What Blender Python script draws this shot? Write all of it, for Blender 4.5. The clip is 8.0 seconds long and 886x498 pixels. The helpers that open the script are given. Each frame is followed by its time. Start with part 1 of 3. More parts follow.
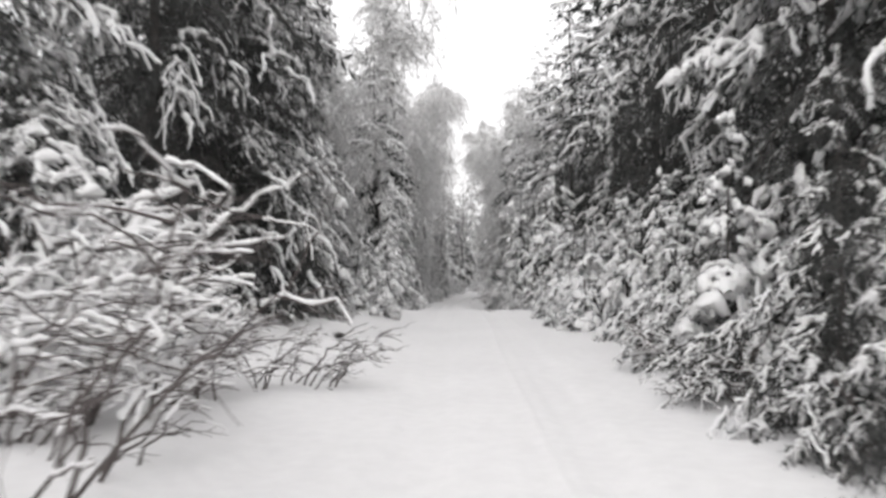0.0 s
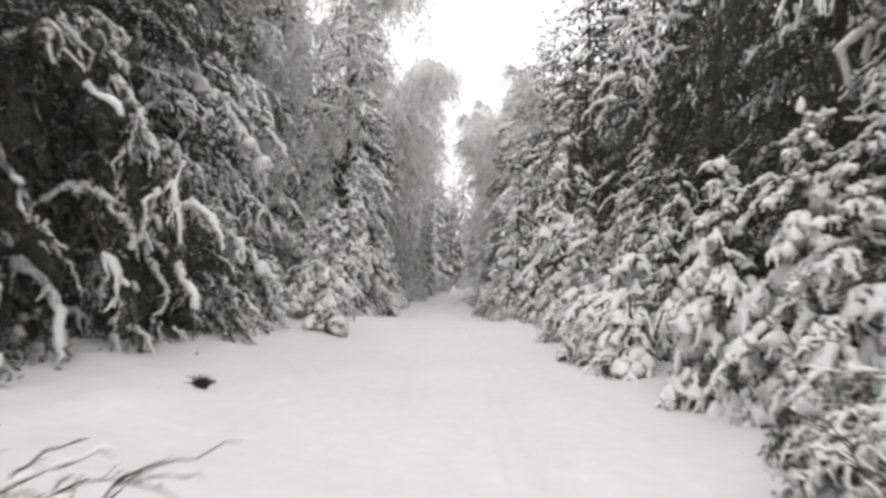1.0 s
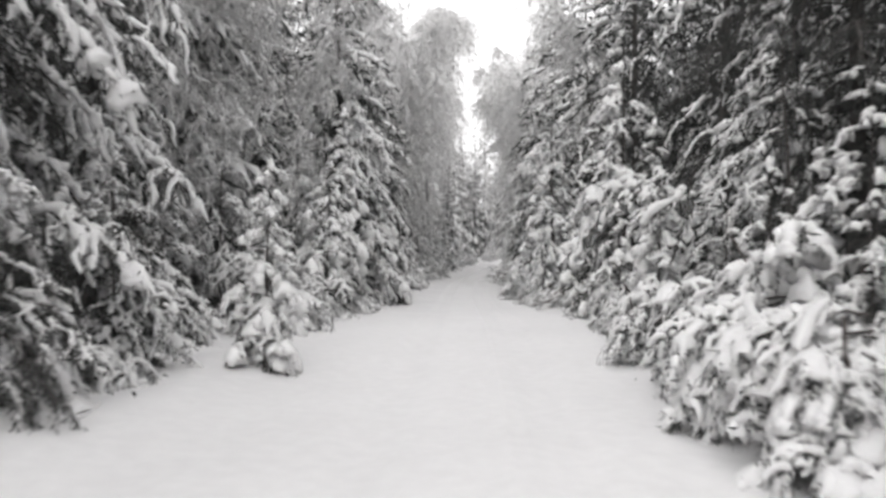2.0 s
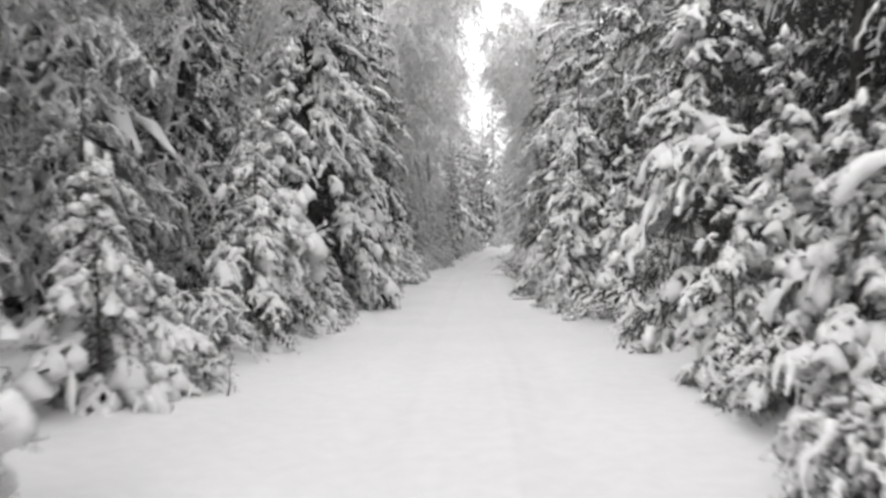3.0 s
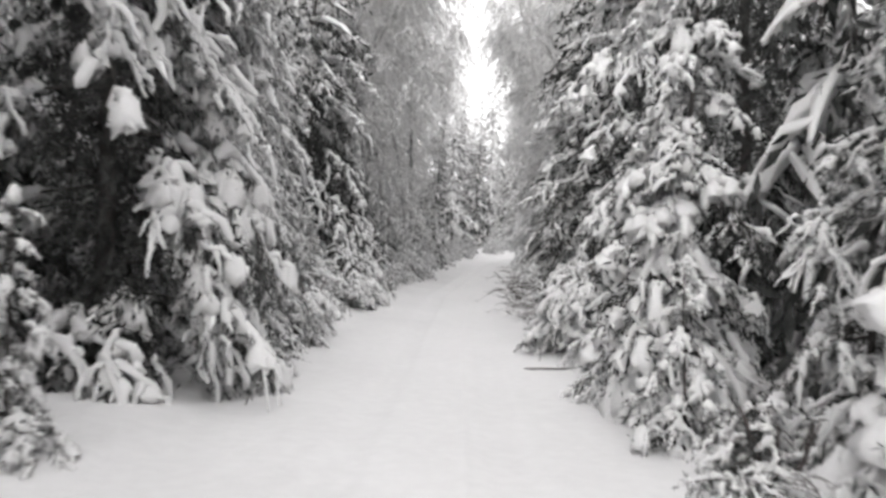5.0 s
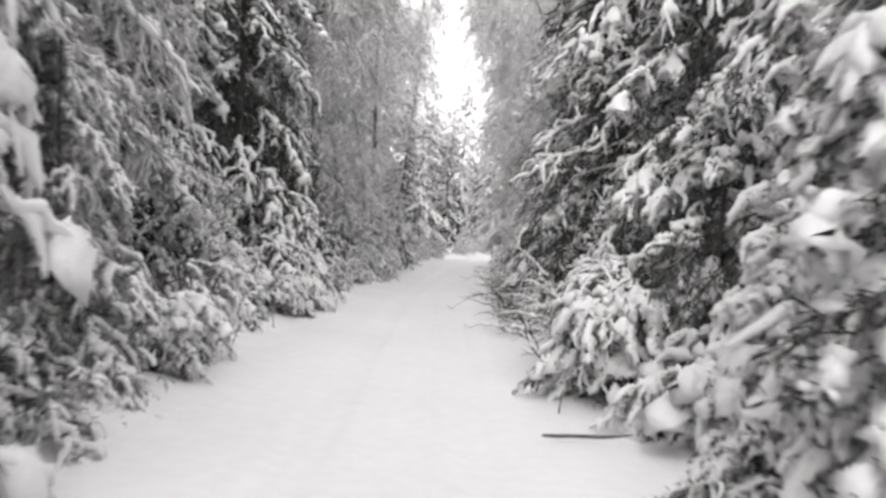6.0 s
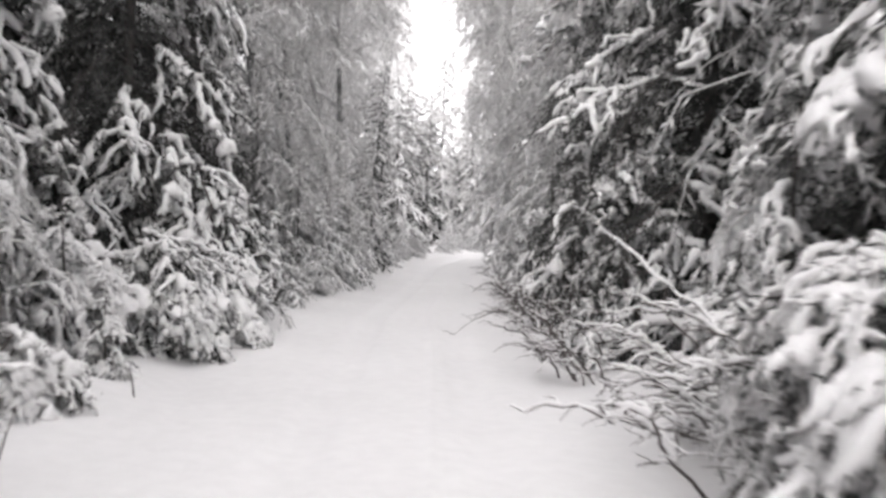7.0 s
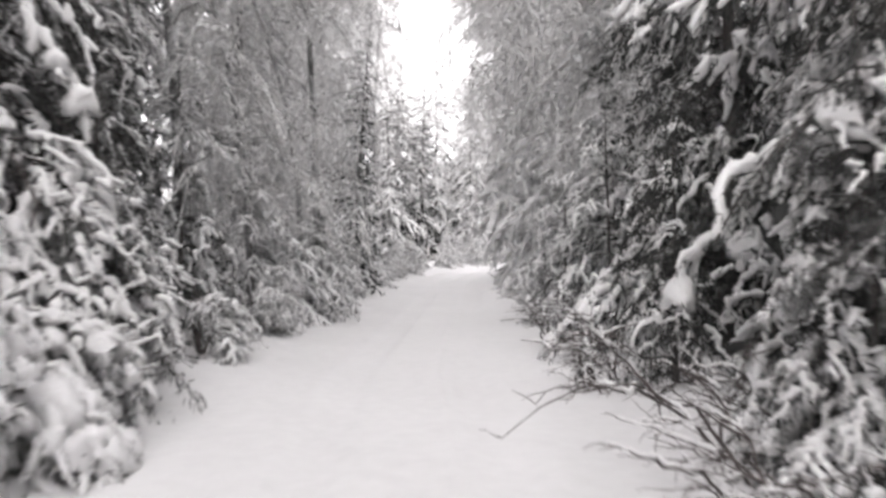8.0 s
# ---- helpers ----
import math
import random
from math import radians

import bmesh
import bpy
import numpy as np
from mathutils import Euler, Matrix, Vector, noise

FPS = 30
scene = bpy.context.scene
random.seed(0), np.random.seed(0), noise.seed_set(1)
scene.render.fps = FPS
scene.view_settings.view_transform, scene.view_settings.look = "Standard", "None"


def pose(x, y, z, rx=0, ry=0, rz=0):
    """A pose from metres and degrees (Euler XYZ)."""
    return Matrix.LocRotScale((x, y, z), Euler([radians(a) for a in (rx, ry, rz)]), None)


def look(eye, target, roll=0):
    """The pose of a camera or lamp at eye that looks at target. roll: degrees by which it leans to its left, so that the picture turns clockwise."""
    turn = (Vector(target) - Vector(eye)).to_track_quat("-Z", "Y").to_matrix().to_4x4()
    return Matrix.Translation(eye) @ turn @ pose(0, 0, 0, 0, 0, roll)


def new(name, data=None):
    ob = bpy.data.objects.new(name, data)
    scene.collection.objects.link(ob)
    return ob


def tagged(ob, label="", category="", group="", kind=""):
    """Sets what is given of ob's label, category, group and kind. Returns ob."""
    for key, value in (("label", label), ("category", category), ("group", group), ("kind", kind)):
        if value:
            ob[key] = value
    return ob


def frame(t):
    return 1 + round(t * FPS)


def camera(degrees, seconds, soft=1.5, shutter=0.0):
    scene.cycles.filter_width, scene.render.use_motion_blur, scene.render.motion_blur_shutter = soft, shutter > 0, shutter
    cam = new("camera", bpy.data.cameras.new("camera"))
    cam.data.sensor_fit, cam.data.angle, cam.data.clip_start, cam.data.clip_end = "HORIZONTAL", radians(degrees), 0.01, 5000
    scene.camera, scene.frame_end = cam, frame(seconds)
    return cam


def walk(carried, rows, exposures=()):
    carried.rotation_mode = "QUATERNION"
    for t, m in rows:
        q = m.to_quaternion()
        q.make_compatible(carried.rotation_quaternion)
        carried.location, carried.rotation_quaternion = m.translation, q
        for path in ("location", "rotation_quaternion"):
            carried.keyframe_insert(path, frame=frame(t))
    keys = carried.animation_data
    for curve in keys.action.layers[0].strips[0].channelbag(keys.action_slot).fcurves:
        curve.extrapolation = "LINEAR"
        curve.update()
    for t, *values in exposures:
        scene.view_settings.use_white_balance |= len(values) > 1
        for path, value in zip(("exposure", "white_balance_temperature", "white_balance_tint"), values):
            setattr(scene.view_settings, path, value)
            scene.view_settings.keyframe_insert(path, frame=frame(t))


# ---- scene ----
cam = camera(53.8, 8.0, soft=3.0, shutter=0.35)
METRES, EYE, TILT, LEAN, TURN = 45.0, 1.4, 1.5, 0.0, 0.0
ROWS = [
    (0.0, 0.0, 0.0, 0.0, 0.0, 0.0, 0.0),
    (0.5, 0.0043, 0.0694, -0.0021, -0.27, -1.79, -1.83),
    (1.0, 0.0075, 0.137, -0.0017, -0.62, -0.32, -2.4),
    (1.5, 0.011, 0.1985, -0.0008, 0.15, -1.22, -0.69),
    (3.0, 0.0166, 0.3792, -0.0025, 1.55, -3.44, 0.53),
    (3.5, 0.0181, 0.4432, -0.006, 0.94, -3.7, -1.79),
    (4.0, 0.0202, 0.5063, -0.0075, 1.46, -4.91, -4.21),
    (4.5, 0.0213, 0.5635, -0.0071, 1.99, -3.73, -2.39),
    (6.0, 0.0204, 0.7391, -0.0234, -0.86, -3.08, -4.36),
    (6.5, 0.0197, 0.8063, -0.0285, -2.33, -2.6, -3.32),
    (7.0, 0.019, 0.8745, -0.0325, -2.37, -3.04, -2.46),
    (7.5, 0.0177, 0.9327, -0.036, -1.19, -3.23, -1.03),
    (8.0, 0.0195, 0.998, -0.0389, -2.8, -2.08, -0.5),
]
walk(cam, [(t, pose(0, 0, EYE, TILT, LEAN, TURN) @ pose(METRES * x, METRES * y, METRES * z, 90 + pitch, roll, yaw)) for t, x, y, z, yaw, pitch, roll in ROWS],
     [(0.0, 0.78, 6500, 11), (3.0, 1.08, 6500, 10.5), (4.5, 1.18, 6500, 10.5), (6.0, 1.38, 6520, 12), (8.0, 1.48, 6550, 14)])

# ---- world and sun: bright overcast sky ----
world = bpy.data.worlds.new("overcast_sky")
scene.world = world
world.use_nodes = True
wn, wl = world.node_tree.nodes, world.node_tree.links
sky = wn.new("ShaderNodeTexSky")
sky.sky_type, sky.sun_disc = "NISHITA", False
sky.sun_elevation, sky.sun_rotation = radians(40), radians(190)
sky.air_density, sky.dust_density, sky.ozone_density = 1.0, 6.0, 1.0
grey = wn.new("ShaderNodeHueSaturation")
grey.inputs["Saturation"].default_value = 0.06
wl.new(sky.outputs["Color"], grey.inputs["Color"])
veil = wn.new("ShaderNodeMixRGB")
veil.inputs["Fac"].default_value = 0.75
veil.inputs["Color2"].default_value = (5.4, 5.35, 5.35, 1)
wl.new(grey.outputs["Color"], veil.inputs["Color1"])
wl.new(veil.outputs["Color"], wn["Background"].inputs["Color"])
wn["Background"].inputs["Strength"].default_value = 0.15
sun = new("sun", bpy.data.lights.new("sun", "SUN"))
sun.data.energy, sun.data.angle, sun.data.color = 0.35, radians(80), (1.0, 0.985, 0.98)
sun.matrix_world = look((0, 0, 60), (10, 62, 0))


# ---- materials ----
def mix_material(name, dark, light, scale, low, high, rough=0.9, bump=0.3, bump_scale=60.0, by_object=0.0, fine=None):
    """Two colours in noise at two scales, with fine relief."""
    mat = bpy.data.materials.new(name)
    mat.use_nodes = True
    n, l = mat.node_tree.nodes, mat.node_tree.links
    shader = n["Principled BSDF"]
    where = n.new("ShaderNodeNewGeometry")
    big, small = n.new("ShaderNodeTexNoise"), n.new("ShaderNodeTexNoise")
    big.inputs["Scale"].default_value, small.inputs["Scale"].default_value = scale, fine or scale * 9
    big.inputs["Detail"].default_value = 3
    add = n.new("ShaderNodeMath")
    add.operation = "MULTIPLY_ADD"
    add.inputs[1].default_value = 0.5
    half = n.new("ShaderNodeMath")
    half.operation = "MULTIPLY"
    half.inputs[1].default_value = 0.5
    for node in (big, small):
        l.new(where.outputs["Position"], node.inputs["Vector"])
    l.new(big.outputs["Fac"], half.inputs[0])
    l.new(small.outputs["Fac"], add.inputs[0])
    l.new(half.outputs[0], add.inputs[2])
    value = add.outputs[0]
    if by_object:
        info = n.new("ShaderNodeObjectInfo")
        shift = n.new("ShaderNodeMath")
        shift.operation = "MULTIPLY_ADD"
        shift.inputs[1].default_value = by_object
        l.new(info.outputs["Random"], shift.inputs[0])
        l.new(value, shift.inputs[2])
        value = shift.outputs[0]
    ramp = n.new("ShaderNodeValToRGB")
    ramp.color_ramp.elements[0].position, ramp.color_ramp.elements[1].position = low, high
    ramp.color_ramp.elements[0].color, ramp.color_ramp.elements[1].color = (*dark, 1), (*light, 1)
    l.new(value, ramp.inputs["Fac"])
    l.new(ramp.outputs["Color"], shader.inputs["Base Color"])
    shader.inputs["Roughness"].default_value = rough
    shader.inputs["Specular IOR Level"].default_value = 0.25
    if bump:
        grain, relief = n.new("ShaderNodeTexNoise"), n.new("ShaderNodeBump")
        grain.inputs["Scale"].default_value, grain.inputs["Detail"].default_value = bump_scale, 4
        relief.inputs["Strength"].default_value, relief.inputs["Distance"].default_value = bump, 0.02
        l.new(where.outputs["Position"], grain.inputs["Vector"])
        l.new(grain.outputs["Fac"], relief.inputs["Height"])
        l.new(relief.outputs["Normal"], shader.inputs["Normal"])
    return mat


SNOW = mix_material("packed_snow", (0.70, 0.695, 0.695), (0.78, 0.775, 0.775), 0.5, 0.3, 0.7, 0.75, 0.25, 18, fine=7)
LOAD = mix_material("clinging_snow", (0.88, 0.875, 0.875), (0.95, 0.945, 0.945), 3.0, 0.35, 0.65, 0.85, 0.5, 45)
n, l = LOAD.node_tree.nodes, LOAD.node_tree.links
passing, both = n.new("ShaderNodeBsdfTranslucent"), n.new("ShaderNodeMixShader")
passing.inputs["Color"].default_value = (0.9, 0.9, 0.9, 1)
both.inputs["Fac"].default_value = 0.2
l.new(n["Principled BSDF"].outputs[0], both.inputs[1])
l.new(passing.outputs[0], both.inputs[2])
l.new(both.outputs[0], n["Material Output"].inputs["Surface"])
NEEDLE = mix_material("spruce_needles", (0.03, 0.032, 0.03), (0.12, 0.122, 0.12), 2.2, 0.45, 0.85, 0.8, 0, by_object=0.1)
FROSTED = mix_material("frosted_needles", (0.08, 0.082, 0.08), (0.5, 0.5, 0.5), 2.0, 0.35, 0.7, 0.85, 0, by_object=0.1)
# Paler than rime alone: haze over the far trees is mixed into this colour.
RIME_HAZE = mix_material("rime_haze_needles", (0.2, 0.2, 0.2), (0.6, 0.6, 0.6), 1.2, 0.3, 0.7, 0.9, 0, by_object=0.12)
BARK = mix_material("spruce_bark", (0.045, 0.04, 0.037), (0.16, 0.15, 0.145), 5.0, 0.35, 0.75, 0.95, 0.8, 40)
TWIG = mix_material("bare_twig_bark", (0.05, 0.042, 0.04), (0.17, 0.15, 0.145), 8.0, 0.3, 0.7, 0.9, 0.3, 90)
# Hoar frost, its pale tone also painting in the mist between distant birches.
FROST_HAZE = mix_material("hoar_frost_haze_twigs", (0.36, 0.357, 0.357), (0.74, 0.735, 0.73), 0.9, 0.3, 0.7, 0.9, 0, by_object=0.12)
DEADWOOD = mix_material("dead_wood", (0.05, 0.045, 0.042), (0.12, 0.11, 0.105), 6.0, 0.3, 0.7, 0.95, 0.6, 50)


# ---- mesh building ----
class Build:
    """Collects tubes and blades as arrays, then makes one mesh."""

    def __init__(self):
        self.v, self.f, self.m, self.count = [], [], [], 0

    def add(self, v, f, m=0):
        self.v.append(np.asarray(v, float))
        self.f.append(np.asarray(f, int) + self.count)
        self.m.append(np.full(len(f), m) if np.isscalar(m) else m)
        self.count += len(v)

    def tube(self, pts, radii, sides=5, m=0, squash=1.0, jitter=0.0):
        pts, radii = np.asarray(pts, float), np.asarray(radii, float)
        tang = np.gradient(pts, axis=0)
        tang /= np.linalg.norm(tang, axis=1)[:, None] + 1e-9
        up = np.array([0, 0, 1.0]) if abs(tang[:, 2]).mean() < 0.85 else np.array([0.9, 0.3, 0.1])
        side = np.cross(tang, up)
        side /= np.linalg.norm(side, axis=1)[:, None] + 1e-9
        high = np.cross(side, tang)
        a = np.arange(sides) * 2 * np.pi / sides
        ring = side[:, None] * np.cos(a)[None, :, None] + high[:, None] * np.sin(a)[None, :, None] * squash
        if jitter:
            ring = ring * (1 + RNG.uniform(-jitter, jitter, ring.shape[:2]))[..., None]
        v = (pts[:, None] + ring * radii[:, None, None]).reshape(-1, 3)
        n = len(pts)
        i, j = np.meshgrid(np.arange(n - 1), np.arange(sides), indexing="ij")
        k = (j + 1) % sides
        f = np.stack([i * sides + j, i * sides + k, (i + 1) * sides + k, (i + 1) * sides + j], -1).reshape(-1, 4)
        self.add(v, f, m)

    def blades(self, base, way, width, m=0):
        """Flat tapering shoots from base along way."""
        base, way = np.asarray(base), np.asarray(way)
        side = np.cross(way, RNG.normal(size=way.shape))
        side /= np.linalg.norm(side, axis=1)[:, None] + 1e-9
        side *= np.asarray(width).reshape(-1, 1) / 2
        v = np.stack([base - side * 0.5, base + way * 0.5 - side, base + way, base + way * 0.5 + side], 1).reshape(-1, 3)
        self.add(v, np.arange(len(v)).reshape(-1, 4), m)

    def lump(self, centre, r, m=0, droop=0.35, rough=0.22):
        """A rounded load of snow that sags at its sides."""
        sides, rings = 8, 7
        a, b = np.arange(sides) * 2 * np.pi / sides, np.linspace(0.12, 2.75, rings)
        x = np.sin(b)[:, None] * np.cos(a)[None]
        y = np.sin(b)[:, None] * np.sin(a)[None]
        z = np.repeat(np.cos(b)[:, None], sides, 1)
        v = np.stack([x, y, z], -1)
        v *= 1 + RNG.uniform(-rough, rough, v.shape[:2])[..., None]
        v[..., 2] -= droop * (v[..., 0] ** 2 + v[..., 1] ** 2) * (1 + RNG.uniform(-0.6, 0.9, v.shape[:2]))
        v = v * np.asarray(r) + np.asarray(centre)
        i, j = np.meshgrid(np.arange(rings - 1), np.arange(sides), indexing="ij")
        k = (j + 1) % sides
        f = np.stack([i * sides + j, (i + 1) * sides + j, (i + 1) * sides + k, i * sides + k], -1).reshape(-1, 4)
        self.add(v.reshape(-1, 3), f, m)
        self.add(v[0], np.array([[0, 1, 2, 3], [0, 3, 4, 7], [4, 5, 6, 7]]), m)

    def mesh(self, name, *materials, smooth=True):
        me = bpy.data.meshes.new(name)
        v, f = np.concatenate(self.v), np.concatenate(self.f)
        me.vertices.add(len(v))
        me.vertices.foreach_set("co", v.ravel())
        me.loops.add(f.size)
        me.loops.foreach_set("vertex_index", f.ravel().astype(np.int32))
        me.polygons.add(len(f))
        me.polygons.foreach_set("loop_start", np.arange(0, f.size, 4, dtype=np.int32))
        me.polygons.foreach_set("loop_total", np.full(len(f), 4, np.int32))
        for mat in materials:
            me.materials.append(mat)
        me.polygons.foreach_set("material_index", np.concatenate(self.m).astype(np.int32))
        me.polygons.foreach_set("use_smooth", np.full(len(f), smooth))
        me.update(calc_edges=True)
        me.validate()
        return me


RNG = np.random.default_rng(7)


def child(name, me, parent, m=None, label=""):
    ob = new(name, me)
    ob.parent = parent
    if m is not None:
        ob.matrix_basis = m
    return tagged(ob, label)


def line(p, n, start, way, length, sag, wiggle=0.03):
    """n points from start along way, sagging with the square of the distance."""
    s = np.linspace(0, 1, n)
    way = np.asarray(way, float) / np.linalg.norm(way)
    pts = np.asarray(start) + way * (s * length)[:, None]
    pts[:, 2] -= sag * length * s ** 2
    pts[1:] += RNG.normal(size=(n - 1, 3)) * wiggle * length
    return pts


def sleeve(b, pts, r, m, sides=5, lift=0.6, jitter=0.25, taper=0.5):
    """Snow that lies along a twig: lumpy, blunt, thinner towards the tip."""
    n = len(pts)
    more = min(int(np.linalg.norm(np.diff(pts, axis=0), axis=1).sum() / (1.6 * r)), 10)
    if more > n:
        old, at = pts, np.linspace(0, n - 1, more)
        pts = np.stack([np.interp(at, np.arange(n), old[:, k]) for k in range(3)], 1) + RNG.normal(size=(more, 3)) * 0.28 * r
        n = more
    rad = r * RNG.uniform(0.75, 1.3, n) * np.linspace(1.1, taper, n)
    up = pts.copy()
    up[:, 2] += rad * lift
    ends = [up[k] + (up[k] - up[n]) / (np.linalg.norm(up[k] - up[n]) + 1e-9) * rad[k] * 0.75 for k, n in ((0, 1), (-1, -2))]
    b.tube(np.concatenate([[ends[0]], up, [ends[1]]]), np.concatenate([[rad[0] * 0.2], rad, [rad[-1] * 0.2]]), sides, m, 0.9, jitter)


def shoots(b, pts, count, length, width, m, down=0.5):
    k = RNG.integers(0, len(pts) - 1, count)
    u = RNG.uniform(0, 1, count)[:, None]
    base = pts[k] * (1 - u) + pts[k + 1] * u
    ax = pts[k + 1] - pts[k]
    ax /= np.linalg.norm(ax, axis=1)[:, None] + 1e-9
    way = ax * 0.7 + RNG.normal(size=(count, 3)) * 0.55
    way[:, 2] -= down * RNG.uniform(0, 1, count)
    way *= (length * RNG.uniform(0.6, 1.3, count) / (np.linalg.norm(way, axis=1) + 1e-9))[:, None]
    b.blades(base, way, width * RNG.uniform(0.7, 1.3, count), m)


# Boughs that reach along +x. Each is a pair: the green with its wood, and its snow.
def make_bough(reach, sprays, spread, droop, load, needles, cover, lumps=0.3, big=0.1, bare=0.22, frosted=False):
    """A bough that arches out and hangs: sprays along it, each a crest of snow that breaks into hanging fingers."""
    green, snow = Build(), Build()
    s = np.linspace(0, 1, 8)
    swing = RNG.uniform(-0.12, 0.12)
    stem = np.stack([s * (1 - 0.14 * s), swing * s ** 2 + 0.03 * np.sin(s * 6), 0.2 * s - droop * s ** 2.1], 1) * reach
    stem[1:] += RNG.normal(size=(7, 3)) * 0.018 * reach
    green.tube(stem, 0.010 * reach * (1 - 0.8 * s) + 0.003, 4, 1)
    shoots(green, stem, needles * 5, 0.1, 0.014, 0, 1.0)
    k = RNG.integers(2, 5)
    sleeve(snow, stem[k:k + RNG.integers(2, 4)], 0.042 * load, 0, 6, 0.5, 0.35, 1.0)
    for i in range(sprays):
        last = i == sprays - 1
        at = 0.97 if last else bare + (0.95 - bare) * (i + RNG.uniform(0, 0.8)) / (sprays - 1)
        k = min(int(at * 7), 6)
        p = stem[k] + (stem[k + 1] - stem[k]) * (at * 7 - k)
        head = radians(RNG.uniform(-20, 20) if last else (1 if i % 2 else -1) * RNG.uniform(25, 80))
        length = spread * (1.15 - 0.5 * at) * RNG.uniform(0.65, 1.2)
        axis = line(None, 5, p, (math.cos(head), math.sin(head), RNG.uniform(-0.35, 0.12)), length, RNG.uniform(0.5, 1.15), 0.085)
        green.tube(axis[::2], (0.007, 0.005, 0.003), 3, 1)
        shoots(green, axis, needles * 2, 0.13, 0.017, 0, 2.2)
        snowed = RNG.random() < cover
        if snowed:
            sleeve(snow, axis[:RNG.integers(3, 6)], 0.042 * load * RNG.uniform(0.6, 1.4), 0, 5, 0.5, 0.42, 0.75)
            if RNG.random() < lumps:
                r = big * RNG.uniform(0.65, 1.25)
                q = axis[RNG.integers(1, 4)]
                snow.lump(q + [0, 0, -0.1 * r], (r * RNG.uniform(0.9, 1.4), r * RNG.uniform(0.8, 1.2), r * RNG.uniform(0.6, 0.95)), droop=0.75, rough=0.27)
        for j in range(7):
            q = axis[min(j, 4)] if j < 5 else axis[RNG.integers(1, 5)]
            a = head + RNG.normal() * 0.85
            fine = line(None, 4, q, (math.cos(a), math.sin(a), RNG.uniform(-1.1, 0.0)), RNG.uniform(0.35, 0.85) * min(length, 0.36), RNG.uniform(0.4, 1.4), 0.11)
            shoots(green, fine, needles - 2, 0.085, 0.013, 0, 1.3)
            if snowed and RNG.random() < 0.68:
                sleeve(snow, fine[:RNG.integers(2, 5)], 0.027 * load * RNG.uniform(0.55, 1.6), 0, 4, 0.5, 0.42, 0.6)
    return green.mesh("bough", FROSTED if frosted else NEEDLE, BARK), snow.mesh("bough_snow", LOAD)


def make_inner_bough(count, length, width):
    """Dense needles close to the trunk, with no snow."""
    b = Build()
    for i in range(11):
        at = 0.08 + 0.85 * i / 11
        way = (RNG.uniform(0.2, 1.0), (1 if i % 2 else -1) * RNG.uniform(0.3, 1.0), RNG.uniform(-0.6, 0.1))
        pts = line(None, 3, (at, 0.05 * at, 0.1 * at - 0.5 * at * at), way, 0.5 * (1.1 - 0.5 * at) * RNG.uniform(0.7, 1.2), 0.7)
        shoots(b, pts, count, length, width, 0, 1.0)
    return np.concatenate(b.v), np.concatenate(b.f), np.concatenate(b.m)


def make_shell_bough(twigs, snowy=0.65):
    """A lighter bough for trees deep in the wood."""
    b = Build()
    s = np.linspace(0, 1, 4)
    stem = np.stack([s, 0.05 * s, 0.1 * s - 0.5 * s ** 2], 1)
    b.tube(stem + [0, 0, 0.03], (0.03, 0.07, 0.06, 0.02), 3, 1)
    for i in range(twigs):
        at = 0.12 + 0.83 * i / twigs
        way = (RNG.uniform(0.4, 1.0), (1 if i % 2 else -1) * RNG.uniform(0.4, 1.0), RNG.uniform(-0.4, 0))
        pts = line(None, 3, (at, 0.05 * at, 0.1 * at - 0.5 * at * at), way, 0.5 * (1.1 - 0.5 * at) * RNG.uniform(0.7, 1.2), 0.7)
        shoots(b, pts, 8, 0.19, 0.055, 0, 0.9)
        if RNG.random() < snowy:
            b.tube(pts + [0, 0, 0.02], np.array([0.03, 0.06, 0.02]) * RNG.uniform(0.6, 1.4), 3, 1)
    return np.concatenate(b.v), np.concatenate(b.f), np.concatenate(b.m)


REACH = {"heavy": 1.0, "light": 1.2, "lumpy": 0.8, "laden": 0.8, "frosted": 1.0, "large": 2.0, "dark": 2.0, "cushioned": 1.8}
SNOWY = {"heavy": 0.85, "light": 0.7, "lumpy": 0.95, "laden": 1.2, "frosted": 0.95, "large": 0.72, "dark": 0.5, "cushioned": 0.95}
BOUGHS = {
    "heavy": [make_bough(1.0, 7, 0.42, RNG.uniform(0.6, 1.0), 1.0, 7, 0.75, 0.35, 0.085) for _ in range(9)],
    "light": [make_bough(1.2, 8, 0.45, RNG.uniform(0.5, 0.9), 0.75, 9, 0.6, 0.1, 0.07) for _ in range(7)],
    "lumpy": [make_bough(0.8, 6, 0.34, RNG.uniform(0.6, 1.05), 1.25, 7, 0.8, 0.55, 0.12) for _ in range(9)],
    "laden": [make_bough(0.8, 5, 0.34, RNG.uniform(0.6, 1.05), 1.5, 8, 0.85, 0.8, 0.165) for _ in range(8)],
    "frosted": [make_bough(1.0, 8, 0.42, RNG.uniform(0.45, 0.85), 0.85, 10, 0.8, 0.15, 0.07, frosted=True) for _ in range(7)],
    "large": [make_bough(2.0, 13, 0.58, RNG.uniform(0.5, 0.85), 1.15, 7, 0.66, 0.4, 0.105) for _ in range(9)],
    "dark": [make_bough(2.0, 13, 0.58, RNG.uniform(0.5, 0.85), 0.85, 7, 0.4, 0.15, 0.08) for _ in range(8)],
    "cushioned": [make_bough(1.8, 12, 0.55, RNG.uniform(0.5, 0.85), 1.35, 8, 0.75, 0.85, 0.125, 0.35) for _ in range(7)],
}
INNER = [make_inner_bough(18, 0.105, 0.025) for _ in range(5)]
SHELLS = [make_shell_bough(7) for _ in range(5)]
DARK_SHELLS = [make_shell_bough(7, 0.22) for _ in range(5)]


